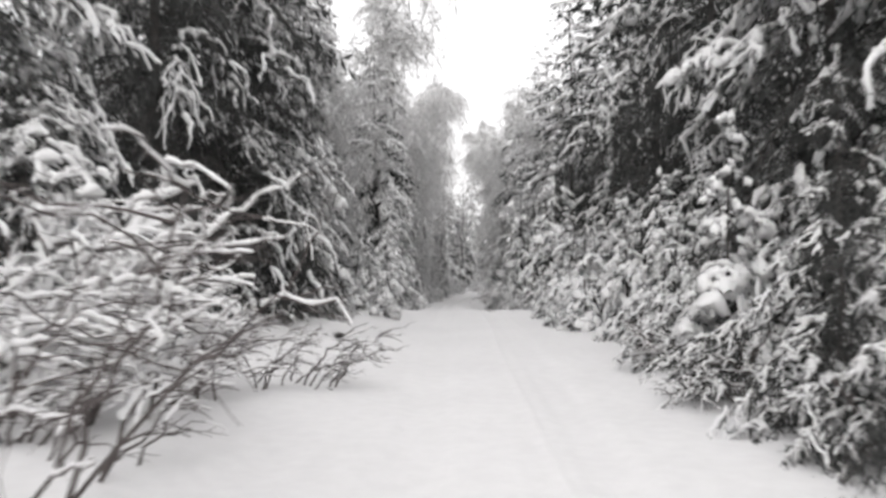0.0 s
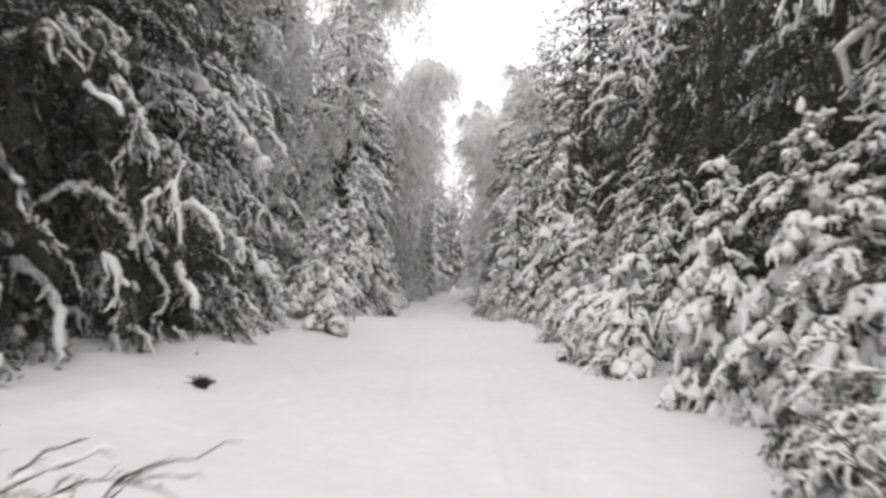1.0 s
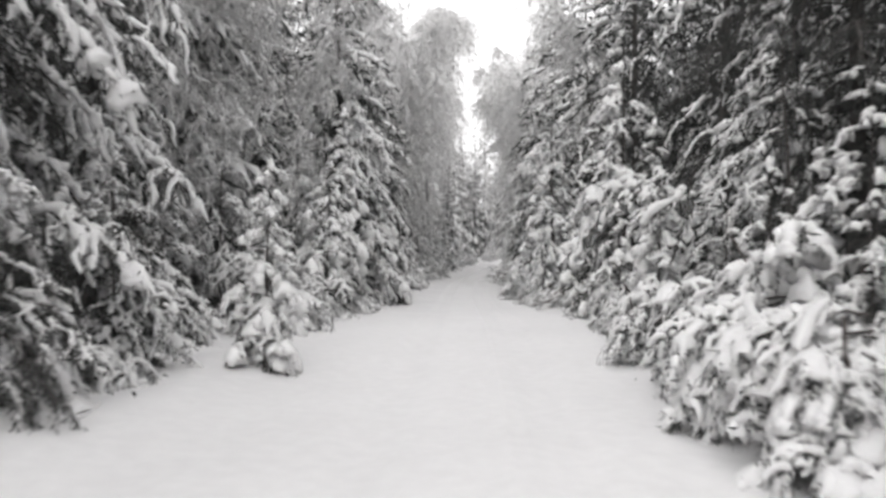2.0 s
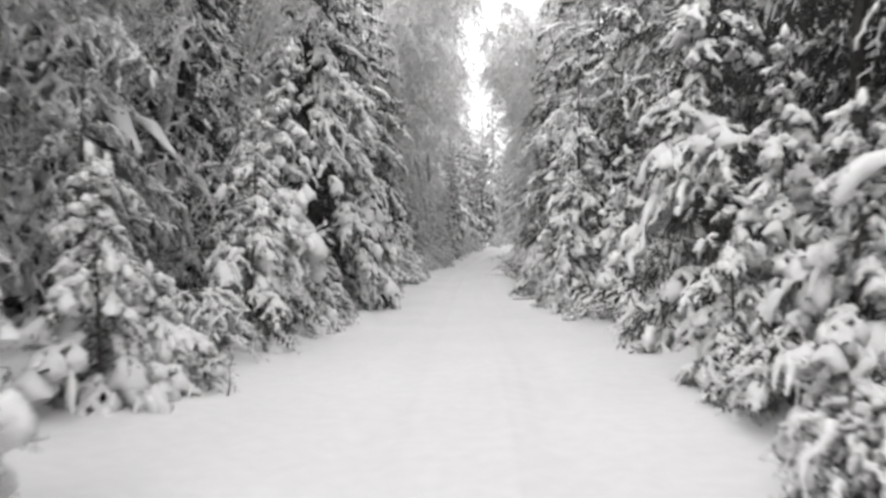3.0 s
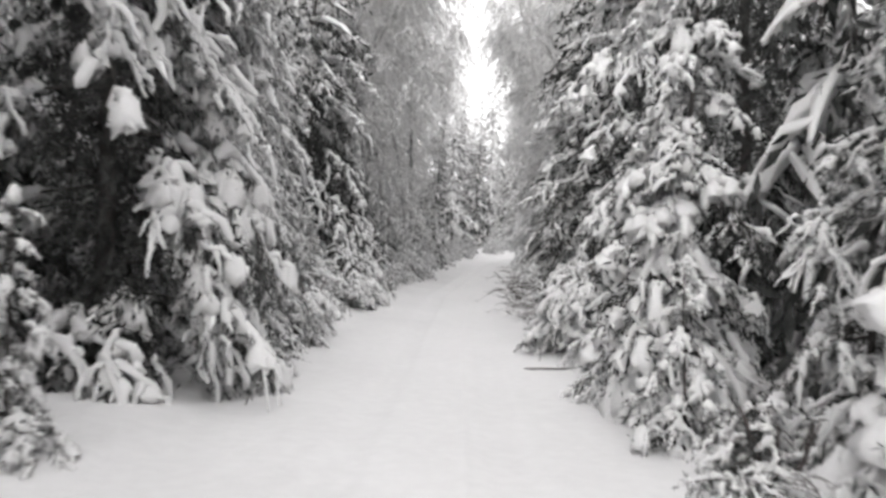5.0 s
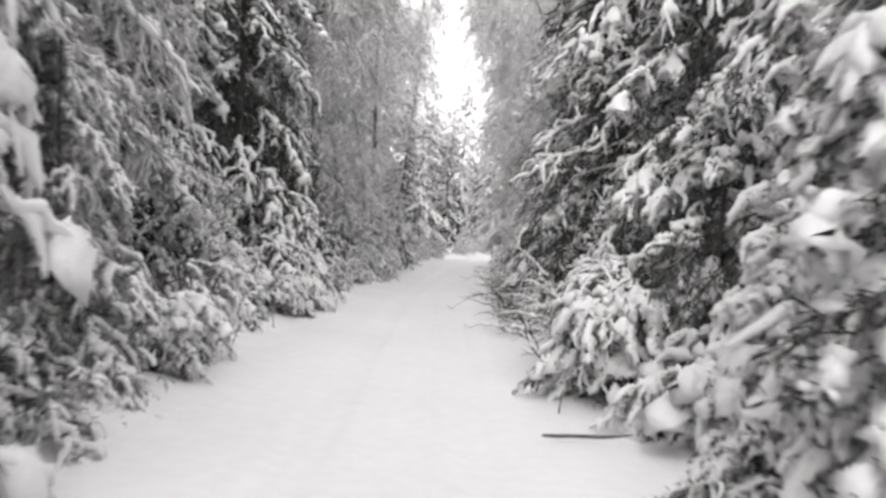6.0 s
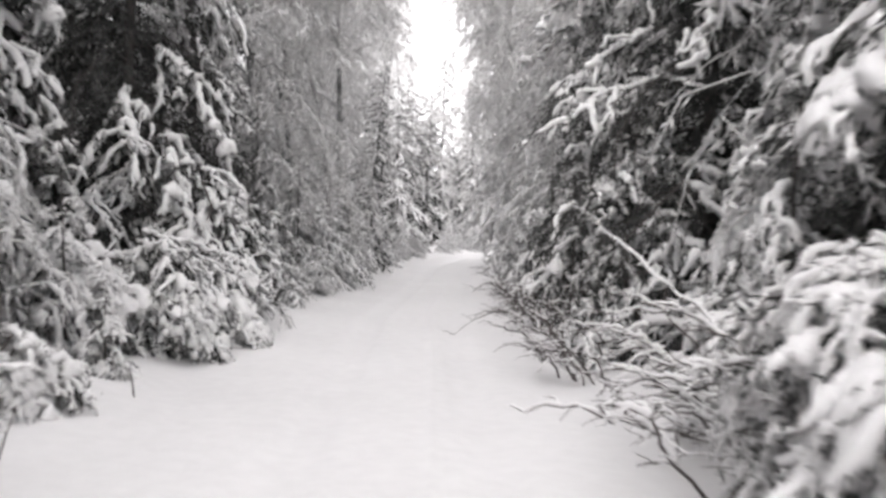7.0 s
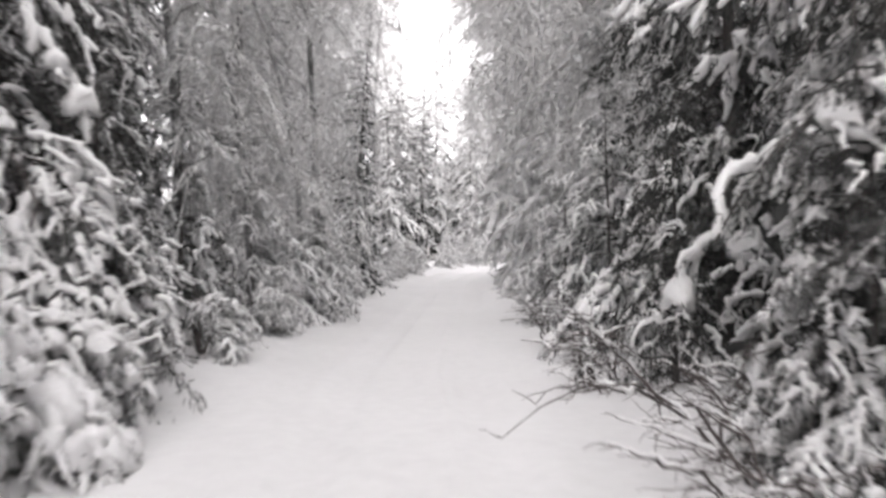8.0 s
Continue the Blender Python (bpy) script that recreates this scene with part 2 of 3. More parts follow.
# ---- the lie of the land ----
PROFILE = np.array([[-60, -0.6], [-20, -0.35], [0, 0.0], [6, 0.08], [9, 0.2], [17, 0.33], [20, 0.25], [23, 0.26], [25.4, 0.34], [29, 0.1],
                    [33.3, -0.18], [36.3, -0.33], [39.4, -0.43], [42, -0.52], [45, -0.57], [52, -0.68], [62, -0.75], [80, -0.72], [105, -0.62], [150, -0.2], [400, 1.0], [3000, 3.0]])
ROAD = np.array([[-60, 0.35], [0, 0.35], [10, 0.5], [25, 0.75], [36, 0.75], [45, 0.8], [55, 1.0], [64, 1.8], [75, 2.8], [85, 4.6], [100, 8.4], [120, 16], [150, 30], [3000, 30]])
KERNEL = np.exp(-0.5 * (np.arange(-8, 9) / 3.5) ** 2)
FINE_Y = np.arange(-80, 420, 0.5)
FINE_Z = np.convolve(np.pad(np.interp(FINE_Y, PROFILE[:, 0], PROFILE[:, 1]), 8, "edge"), KERNEL / KERNEL.sum(), "valid")


def centre(y):
    return np.interp(y, ROAD[:, 0], ROAD[:, 1])


def land(x, y):
    """Height of the snow at a place of the plan."""
    x, y = np.asarray(x, float), np.asarray(y, float)
    z = np.where(y < 415, np.interp(y, FINE_Y, FINE_Z), np.interp(y, PROFILE[:, 0], PROFILE[:, 1]))
    d = x - centre(y)
    off = np.maximum(np.abs(d + 0.05 * np.sin(y * 0.9)) - 1.75 - 0.18 * np.sin(y * 0.55) - 0.1 * np.sin(y * 1.7 + 1), 0)
    bank = 0.09 * (1 - np.exp(-(off / 0.6) ** 2)) + 0.04 * np.minimum(off, 6)
    lumps = 0.05 * np.sin(x * 2.1 + 1.3 * np.sin(y * 0.8)) * np.sin(y * 1.7 + x) * np.minimum(off, 1)
    lumps += 0.035 * np.sin(x * 5.3 + y * 0.7) * np.sin(y * 4.1 - x * 1.1) * np.minimum(off, 1)
    ruts = -0.034 * (np.exp(-((d - 0.68) / 0.2) ** 4) + np.exp(-((d + 0.62) / 0.2) ** 4)) + 0.018 * np.exp(-((d - 0.30 - 0.03 * np.sin(y * 0.4)) / 0.035) ** 2)
    soft = 0.012 * np.sin(x * 3.1 + y * 0.35) * np.sin(y * 1.3) + 0.006 * np.sin(x * 9 + y * 2.1) * np.sin(y * 5.2 + x)
    return z + bank + lumps + ruts + soft


def make_ground():
    xs = np.concatenate([-np.geomspace(2500, 9, 26), np.arange(-8.6, -2.4, 0.2), np.arange(-2.4, -0.8, 0.08), np.arange(-0.8, 2.0, 0.035), np.arange(2.0, 4.2, 0.08), np.arange(4.2, 10, 0.2), np.geomspace(10.5, 2500, 26)])
    ys = np.concatenate([-np.geomspace(2500, 12, 24), np.arange(-11, 3, 0.5), np.arange(3, 70, 0.2), np.arange(70, 130, 0.6), np.geomspace(131, 3000, 30)])
    gx, gy = np.meshgrid(xs, ys, indexing="ij")
    v = np.stack([gx, gy, land(gx, gy)], -1).reshape(-1, 3)
    i, j = np.meshgrid(np.arange(len(xs) - 1), np.arange(len(ys) - 1), indexing="ij")
    n = len(ys)
    f = np.stack([i * n + j, (i + 1) * n + j, (i + 1) * n + j + 1, i * n + j + 1], -1).reshape(-1, 4)
    b = Build()
    b.add(v, f)
    return tagged(new("ground", b.mesh("ground", SNOW)), "smooth white snow over a forest track and its banks", "snow", kind="structure")


make_ground()


# ---- trees ----
def tree_root(name, x, y, lean=0.0, turn=0.0, size=1.0):
    ob = new(name)
    ob.empty_display_size = 0.2
    ob.matrix_basis = pose(x, y, float(land(x, y)) - 0.04, lean * RNG.normal(), lean * RNG.normal(), turn) @ Matrix.Diagonal((size, size, size, 1))
    return ob


def trunk_mesh(h, r, bend=0.015, sides=8):
    b = Build()
    n = 9
    s = np.linspace(0, 1, n)
    pts = np.stack([np.cumsum(RNG.normal(size=n)) * bend * h * 0.3, np.cumsum(RNG.normal(size=n)) * bend * h * 0.3, s * h], 1)
    pts[0, :2] = 0
    rad = r * (1 - 0.95 * s)
    rad[0] *= 1.35
    b.tube(pts, rad, sides)
    return b.mesh("trunk", BARK), pts


def spruce(x, y, h, spread, count, style, label, group, low=0.06, high=1.0, power=0.75, name="spruce_tree", face=None, lean=1.0, tip=True, top=False):
    """A spruce whose boughs are parts: trunk, boughs and the snow on each."""
    root = tree_root(name, x, y, lean)
    me, core = trunk_mesh(h * 0.97, 0.007 * h + 0.006)
    child("trunk", me, root)
    if top:
        count = int(count * 0.58)
    for i in range(count):
        u = (i + RNG.uniform(0, 0.9)) / count
        rel = low + (high - low) * u ** 1.15
        z = rel * h
        length = max(spread * (1 - rel) ** power * RNG.uniform(0.75, 1.2), 0.16)
        turn = i * 137.5 + RNG.uniform(-25, 25)
        if face is not None and RNG.random() < 0.4:
            turn = face + RNG.uniform(-70, 70)
        pitch = RNG.uniform(-8, 16) - 32 * rel + 8
        at = [np.interp(z, core[:, 2], core[:, k]) for k in (0, 1)]
        green, snow = BOUGHS[style][RNG.integers(len(BOUGHS[style]))]
        length /= REACH[style]
        m = pose(*at, z, 0, 0, turn) @ pose(0, 0, 0, RNG.uniform(-18, 18), pitch, 0) @ Matrix.Diagonal((length, length * RNG.uniform(0.85, 1.2), length * RNG.uniform(0.8, 1.15), 1))
        bough = child("bough", green, root, m)
        patch = noise.noise(Vector((x, y, z)) * 0.8 + Vector((math.cos(radians(turn)), math.sin(radians(turn)), 0)) * 0.7)
        if RNG.random() < SNOWY[style] + 0.7 * patch:
            child("bough_snow", snow, bough)
    b = Build()
    inner = int(count * (2.9 if top else 1.0))
    for i in range(inner):
        rel = 0.02 + (high * 0.95 - 0.02) * i / inner
        length = max(spread * (1 - rel) ** power * RNG.uniform(0.22, 0.72 if top else 0.88), 0.12)
        v, f, mm = INNER[RNG.integers(5)]
        rot = np.array(Matrix.Rotation(i * 2.4 + RNG.uniform(-0.4, 0.4), 3, "Z") @ Matrix.Rotation(radians(RNG.uniform(-20, 15)), 3, "Y"))
        b.add((v * length) @ rot.T + [0, 0, rel * h], f, mm)
    child("inner_crown", b.mesh("inner_crown", NEEDLE), root)
    if top:
        b = Build()
        for i in range(34):
            rel = high * 0.85 + (1 - high * 0.85) * i / 34
            length = max(spread * (1 - rel) ** power * RNG.uniform(0.75, 1.2), 0.3)
            v, f, mm = (DARK_SHELLS if style == "dark" or x < 0 else SHELLS)[RNG.integers(5)]
            rot = np.array(Matrix.Rotation(i * 2.4, 3, "Z") @ Matrix.Rotation(radians(RNG.uniform(-15, 15) - 12), 3, "Y"))
            b.add((v * length) @ rot.T + [0, 0, rel * h], f, mm)
        child("upper_crown", b.mesh("upper_crown", NEEDLE, LOAD), root)
    if tip and name == "spruce_sapling":
        b = Build()
        b.lump((0, 0, h), (0.035 + 0.002 * h, 0.035 + 0.002 * h, 0.055 + 0.003 * h))
        child("tip_snow", b.mesh("tip_snow", LOAD), root, pose(core[-1, 0], core[-1, 1], 0))
    return tagged(root, label, "spruce", group)


def shell_tree_meshes(h, spread, count, green, shells=SHELLS):
    """Trunk, and a crown with its snow in one mesh, for the deep wood."""
    b = Build()
    for i in range(count):
        rel = 0.03 + 0.95 * (i / count) ** 1.1
        length = max(spread * (1 - rel) ** 0.7 * RNG.uniform(0.7, 1.2), 0.3)
        v, f, m = shells[RNG.integers(len(shells))]
        a, t = i * 2.4 + RNG.uniform(-0.4, 0.4), radians(RNG.uniform(-15, 15) + 18 * rel)
        rot = np.array(Matrix.Rotation(a, 3, "Z") @ Matrix.Rotation(-t + 0.2, 3, "Y"))
        b.add((v * length) @ rot.T + [0, 0, rel * h], f, m)
    return trunk_mesh(h * 0.97, 0.008 * h)[0], b.mesh("crown", green, LOAD)


def birch_meshes(h, arch, lowest=0.12):
    """A birch bent under frost: trunk, limbs and a veil of fine hanging twigs."""
    wood, veil = Build(), Build()
    s = np.linspace(0, 1, 10)
    core = np.stack([arch * h * s ** 2.5, 0.03 * h * np.sin(s * 3), h * s * (1 - 0.12 * arch * s)], 1)
    wood.tube(core, 0.007 * h * (1 - 0.93 * s) + 0.004, 7)
    for i in range(33):
        at = RNG.uniform(lowest, 0.98)
        p = np.array([np.interp(at, s, core[:, k]) for k in range(3)])
        a = RNG.uniform(0, 6.283)
        length = h * 0.3 * (1.15 - at) ** 0.6 * RNG.uniform(0.6, 1.2)
        limb = line(None, 7, p, (math.cos(a), math.sin(a), 1.0), length, 0.85, 0.02)
        wood.tube(limb, np.linspace(0.016, 0.004, 7) * h / 10, 4)
        for j in range(13):
            k = RNG.integers(1, 7)
            q = limb[k] + RNG.normal(size=3) * 0.03
            hang = line(None, 3, q, (RNG.normal() * 0.8, RNG.normal() * 0.8, RNG.uniform(-0.5, 0.6)), RNG.uniform(0.35, 0.9) * h / 9, 0.9, 0.05)
            veil.tube(hang, np.array([0.008, 0.009, 0.004]) * h / 9, 3)
            shoots(veil, hang, 11, 0.16 * h / 9, 0.024 * h / 9, 0, 0.8)
    return wood.mesh("trunk", FROSTED), veil.mesh("crown", FROST_HAZE)


def bare_bush(x, y, h, spread, stems, label, group, snowy=0.8, lean_to=None, arch=0.5, thick=1.0):
    """Leafless shrub: forking stems from one root, snow along their upper sides."""
    root = tree_root("bare_shrub", x, y)
    for i in range(stems):
        wood, snow = Build(), Build()
        a = RNG.uniform(0, 6.283) if lean_to is None else radians(lean_to + RNG.normal() * 55)
        out = spread * RNG.uniform(0.4, 1.0)
        rise = h * RNG.uniform(0.5, 1.0)
        length = math.hypot(out, rise)
        pts = line(None, 9, (RNG.normal() * 0.16 * spread, RNG.normal() * 0.16 * spread, 0), (math.cos(a) * out, math.sin(a) * out, rise * 1.5), length, arch * RNG.uniform(0.3, 0.9), 0.022)
        wood.tube(pts, np.linspace(0.013, 0.004, 9) * (0.6 + 0.35 * length), 5)
        if RNG.random() < snowy:
            cut = RNG.integers(2, 6)
            sleeve(snow, pts[cut:cut + 4], thick * (0.010 + 0.008 * length), 0, 5, 0.9)
        for j in range(9):
            k = RNG.integers(2, 9)
            b = a + RNG.normal() * 0.8
            twig = line(None, 6, pts[k], (math.cos(b), math.sin(b), RNG.uniform(-0.1, 0.9)), length * RNG.uniform(0.15, 0.42), RNG.uniform(0.0, 0.5), 0.03)
            wood.tube(twig, np.linspace(0.006, 0.002, 6) * (0.7 + 0.3 * length), 4)
            if RNG.random() < snowy:
                sleeve(snow, twig, thick * (0.008 + 0.005 * length), 0, 4, 0.9)
            for _ in range(3):
                q = twig[RNG.integers(1, 6)]
                c = b + RNG.normal() * 0.9
                fine = line(None, 4, q, (math.cos(c), math.sin(c), RNG.uniform(-0.2, 0.8)), length * RNG.uniform(0.06, 0.18), 0.2, 0.04)
                wood.tube(fine, np.linspace(0.0035, 0.0015, 4) * (0.7 + 0.3 * length), 3)
                if RNG.random() < snowy * 0.6:
                    sleeve(snow, fine, thick * 0.008, 0, 4, 0.8)
        stem = child("stem", wood.mesh("stem", TWIG), root)
        if snow.count:
            child("stem_snow", snow.mesh("stem_snow", LOAD), stem)
    return tagged(root, label, "shrub", group)


def bent_bush(x, y, h, spread, stems, label, group, face=None, style="heavy", name="snow_bent_bush"):
    """A bush pressed into a mound: stems arch out and down, each with hanging laden sprays."""
    root = tree_root(name, x, y)
    for i in range(stems):
        a = (360 * i / stems + RNG.uniform(-25, 25)) if face is None else face + RNG.uniform(-85, 85)
        green, snow = BOUGHS[style][RNG.integers(len(BOUGHS[style]))]
        length = spread * RNG.uniform(0.6, 1.1)
        z = h * RNG.uniform(0.25, 0.85)
        length /= REACH[style]
        m = pose(RNG.normal() * 0.12 * spread, RNG.normal() * 0.12 * spread, z, 0, 0, a) @ pose(0, 0, 0, RNG.uniform(-15, 15), RNG.uniform(-22, 14), 0) @ Matrix.Diagonal((length, length * 1.1, length, 1))
        bough = child("bough", green, root, m)
        child("bough_snow", snow, bough)
    for i in range(5):
        a = RNG.uniform(0, 6.283)
        wood = Build()
        wood.tube(line(None, 6, (0, 0, 0), (math.cos(a) * 0.35, math.sin(a) * 0.35, 1), h * 0.95, 0.1), np.linspace(0.022, 0.008, 6), 5)
        child("stem", wood.mesh("stem", TWIG), root)
    return tagged(root, label, "bush", group)


SAPLING = "young spruce sapling bowed under thick lumps of snow"
TALL = "tall dark spruce with snow along its hanging boughs"
HEDGE = "half-grown spruce with snow-laden drooping twigs beside the track"
MOUND = "bush pressed into a mound by heavy snow beside the track"
FROSTY = "half-grown spruce covered in grey frost and loose snow"
BARE = "leafless shrub with thin dark twigs lined with snow"

# Tall trees at the edge: x, y, height, reach, boughs.
for x, y, h, reach, count, style in (
        (5.1, 8.0, 13, 2.3, 80, "large"), (5.2, 11.6, 14, 2.4, 70, "large"), (5.2, 16.6, 14, 2.5, 66, "dark"), (5.5, 22.4, 15, 2.6, 62, "dark"), (5.5, 28.0, 14, 2.4, 54, "dark"),
        (5.0, 32.6, 14, 2.0, 70, "dark"), (5.2, 40.8, 13, 2.2, 66, "large"), (5.0, 45.8, 14, 2.2, 76, "cushioned"), (4.7, 50.0, 13, 2.3, 90, "large"), (4.9, 55.5, 13, 2.2, 70, "large"),
        (-4.5, 13.6, 14, 2.3, 96, "dark"), (-5.0, 9.6, 12, 1.9, 76, "large"), (-4.3, 16.2, 15, 2.4, 100, "dark"), (-4.2, 22.6, 14, 1.8, 64, "large"), (-4.5, 27.8, 13, 1.6, 64, "frosted"), (-3.9, 18.9, 13, 2.1, 84, "large"), (-5.2, 34.4, 14, 2.0, 44, "dark"),
        (-3.5, 41.6, 15, 1.8, 96, "frosted"), (-4.1, 47.6, 13, 1.9, 84, "large"), (-3.6, 52.8, 14, 2.3, 96, "large"),
        (-3.6, 57.0, 17, 2.0, 70, "large"), (5.4, 62.0, 14, 2.0, 44, "large")):
    spruce(x, y, h, reach, count, style, TALL, "tall spruces along the track", low=0.03, high=0.55, power=0.6, face=180 if x > 0 else 0, lean=0.6, tip=False, top=True)
spruce(-2.8, 37.0, 14, 2.05, 84, "cushioned", "tall spruce with broad snow cushions on boughs hanging over the track", "tall spruces along the track", low=0.05, high=0.5, power=0.6, face=0, lean=0.6, tip=False, top=True)

RNG = np.random.default_rng(11)
# Saplings with thick lumps.
for x, y, h, reach, count in (
        (3.3, 17.4, 1.6, 0.65, 22), (3.4, 19.4, 2.0, 0.65, 24), (2.95, 24.4, 1.8, 0.6, 24), (2.95, 35.2, 1.9, 0.55, 26),
        (-2.5, 24.4, 1.85, 0.5, 24), (-1.75, 27.0, 2.7, 0.8, 36), (-1.55, 30.3, 1.5, 0.5, 22),
        (-1.95, 33.4, 1.75, 0.5, 26), (-2.45, 48.1, 2.4, 0.6, 26), (-1.75, 47.2, 1.05, 0.4, 18)):
    spruce(x, y, h, reach, count, "lumpy", SAPLING, "snow-lumped saplings", power=0.8, name="spruce_sapling", lean=2.0)

for x, y, h, reach, count in ((3.0, 9.3, 2.8, 0.75, 34), (2.95, 14.1, 2.3, 0.6, 28), (3.35, 13.2, 2.6, 0.7, 30), (3.0, 22.2, 2.1, 0.6, 28), (3.4, 24.9, 3.0, 0.7, 30), (3.3, 21.2, 1.5, 0.6, 22),
                              (3.8, 39.9, 4.3, 0.85, 60), (3.3, 39.2, 2.1, 0.65, 28), (3.5, 32.2, 2.9, 0.8, 32), (-1.35, 20.4, 2.1, 0.5, 30), (-2.0, 23.5, 1.9, 0.6, 28), (-1.85, 24.2, 1.0, 0.5, 18), (-2.1, 29.5, 4.2, 0.95, 46)):
    spruce(x, y, h, reach, count, "laden", "young spruce almost buried in big rounded cushions of snow", "snow-lumped saplings", power=0.8, name="spruce_sapling", lean=2.0)

RNG = np.random.default_rng(12)
# Half-grown trees that close the sides.
for x, y, h, reach, count, style in (
        (2.95, 5.4, 2.6, 0.9, 36, "light"), (3.1, 6.8, 2.9, 1.0, 38, "light"), (3.3, 10.6, 2.2, 0.9, 28, "heavy"), (3.2, 12.0, 2.0, 0.85, 26, "lumpy"), (3.5, 15.4, 2.4, 0.85, 28, "lumpy"), (3.7, 18.2, 2.6, 0.9, 28, "lumpy"),
        (3.3, 20.6, 2.2, 0.8, 24, "heavy"), (4.2, 21.2, 4.0, 1.1, 32, "heavy"), (3.6, 27.2, 5.4, 1.05, 44, "lumpy"), (4.4, 29.4, 3.4, 0.95, 32, "heavy"),
        (3.8, 31.0, 2.6, 0.9, 30, "frosted"), (3.4, 37.0, 6.6, 1.1, 58, "lumpy"), (4.0, 34.4, 4.6, 1.0, 36, "heavy"), (4.2, 13.6, 4.2, 1.1, 32, "heavy"),
        (4.1, 42.8, 4.6, 1.1, 50, "lumpy"), (3.7, 45.6, 3.4, 1.0, 36, "heavy"), (3.5, 49.6, 3.6, 1.0, 40, "large"), (3.6, 53.4, 3.4, 1.0, 30, "light"), (4.0, 57.5, 4.0, 1.1, 30, "frosted"),
        (-4.3, 9.0, 3.6, 1.2, 36, "heavy"), (-2.8, 17.4, 2.6, 1.0, 34, "light"), (-2.6, 19.6, 2.2, 0.9, 28, "heavy"), (-2.9, 21.8, 1.8, 0.8, 22, "heavy"), (-2.6, 24.8, 1.6, 0.7, 20, "frosted"),
        (-3.5, 26.6, 3.4, 1.1, 30, "frosted"), (-3.2, 31.8, 4.0, 1.1, 34, "frosted"), (-2.1, 40.6, 3.8, 0.95, 46, "frosted"), (-2.5, 39.2, 3.0, 0.9, 34, "heavy"), (-3.0, 44.2, 1.6, 0.7, 24, "frosted"),
        (-2.4, 54.9, 5.0, 1.25, 38, "heavy"), (-2.2, 57.4, 4.6, 1.15, 34, "heavy"), (-1.6, 60.0, 3.4, 1.0, 28, "frosted"), (-1.0, 63.4, 3.2, 1.0, 28, "frosted"), (4.1, 61.5, 3.6, 1.1, 28, "frosted")):
    spruce(x, y, h, reach, count, style, FROSTY if style == "frosted" else HEDGE, "half-grown spruces along the track", low=0.04, face=180 if x > 0 else 0, lean=2.0)

RNG = np.random.default_rng(13)
# Bushes bent into mounds.
for x, y, h, reach, count, style in (
        (2.8, 5.8, 0.7, 0.55, 14, "light"), (2.8, 8.2, 0.9, 0.65, 14, "light"), (2.8, 10.6, 0.9, 0.7, 16, "light"), (2.85, 16.4, 1.1, 0.6, 20, "lumpy"), (3.3, 18.5, 1.6, 0.7, 22, "lumpy"), (2.85, 17.8, 1.1, 0.65, 18, "lumpy"), (3.0, 19.2, 1.1, 0.65, 18, "lumpy"),
        (2.75, 20.9, 0.9, 0.55, 14, "heavy"), (3.1, 23.3, 0.9, 0.6, 14, "heavy"), (3.5, 28.2, 0.6, 0.6, 16, "lumpy"), (3.5, 29.6, 0.7, 0.6, 16, "lumpy"), (3.5, 31.6, 0.9, 0.65, 14, "heavy"), (3.1, 33.6, 0.8, 0.6, 12, "heavy"),
        (3.0, 38.0, 0.9, 0.6, 14, "heavy"), (3.05, 42.2, 1.45, 0.75, 28, "lumpy"), (3.3, 43.4, 1.6, 0.8, 26, "heavy"), (3.2, 40.6, 0.8, 0.55, 12, "lumpy"),
        (-1.95, 24.2, 0.55, 0.5, 12, "lumpy"), (-2.1, 25.8, 0.8, 0.55, 14, "frosted"), (-1.7, 31.2, 0.65, 0.5, 14, "heavy"), (-1.8, 28.6, 0.8, 0.55, 14, "heavy"), (-1.7, 38.8, 0.8, 0.6, 12, "heavy"),
        (-1.65, 41.8, 0.9, 0.5, 16, "lumpy"), (-1.7, 42.9, 1.2, 0.6, 16, "frosted"), (-2.0, 45.6, 0.7, 0.5, 14, "lumpy"), (-2.7, 48.9, 1.4, 0.8, 28, "lumpy"), (-2.2, 52.2, 2.6, 1.15, 30, "heavy"), (-2.05, 49.3, 1.45, 0.85, 36, "heavy"), (-1.7, 49.0, 1.0, 0.6, 18, "lumpy"), (-1.6, 50.7, 1.0, 0.75, 26, "lumpy"),
        (-2.1, 53.4, 1.2, 0.8, 18, "frosted"), (-1.5, 55.6, 0.9, 0.6, 14, "frosted"), (-1.3, 58.6, 0.9, 0.6, 14, "frosted"), (-0.8, 61.6, 0.9, 0.6, 14, "frosted")):
    bent_bush(x, y, h, reach, count, MOUND, "snow-bent bushes", 180 if x > 0 else 0, style)

RNG = np.random.default_rng(14)
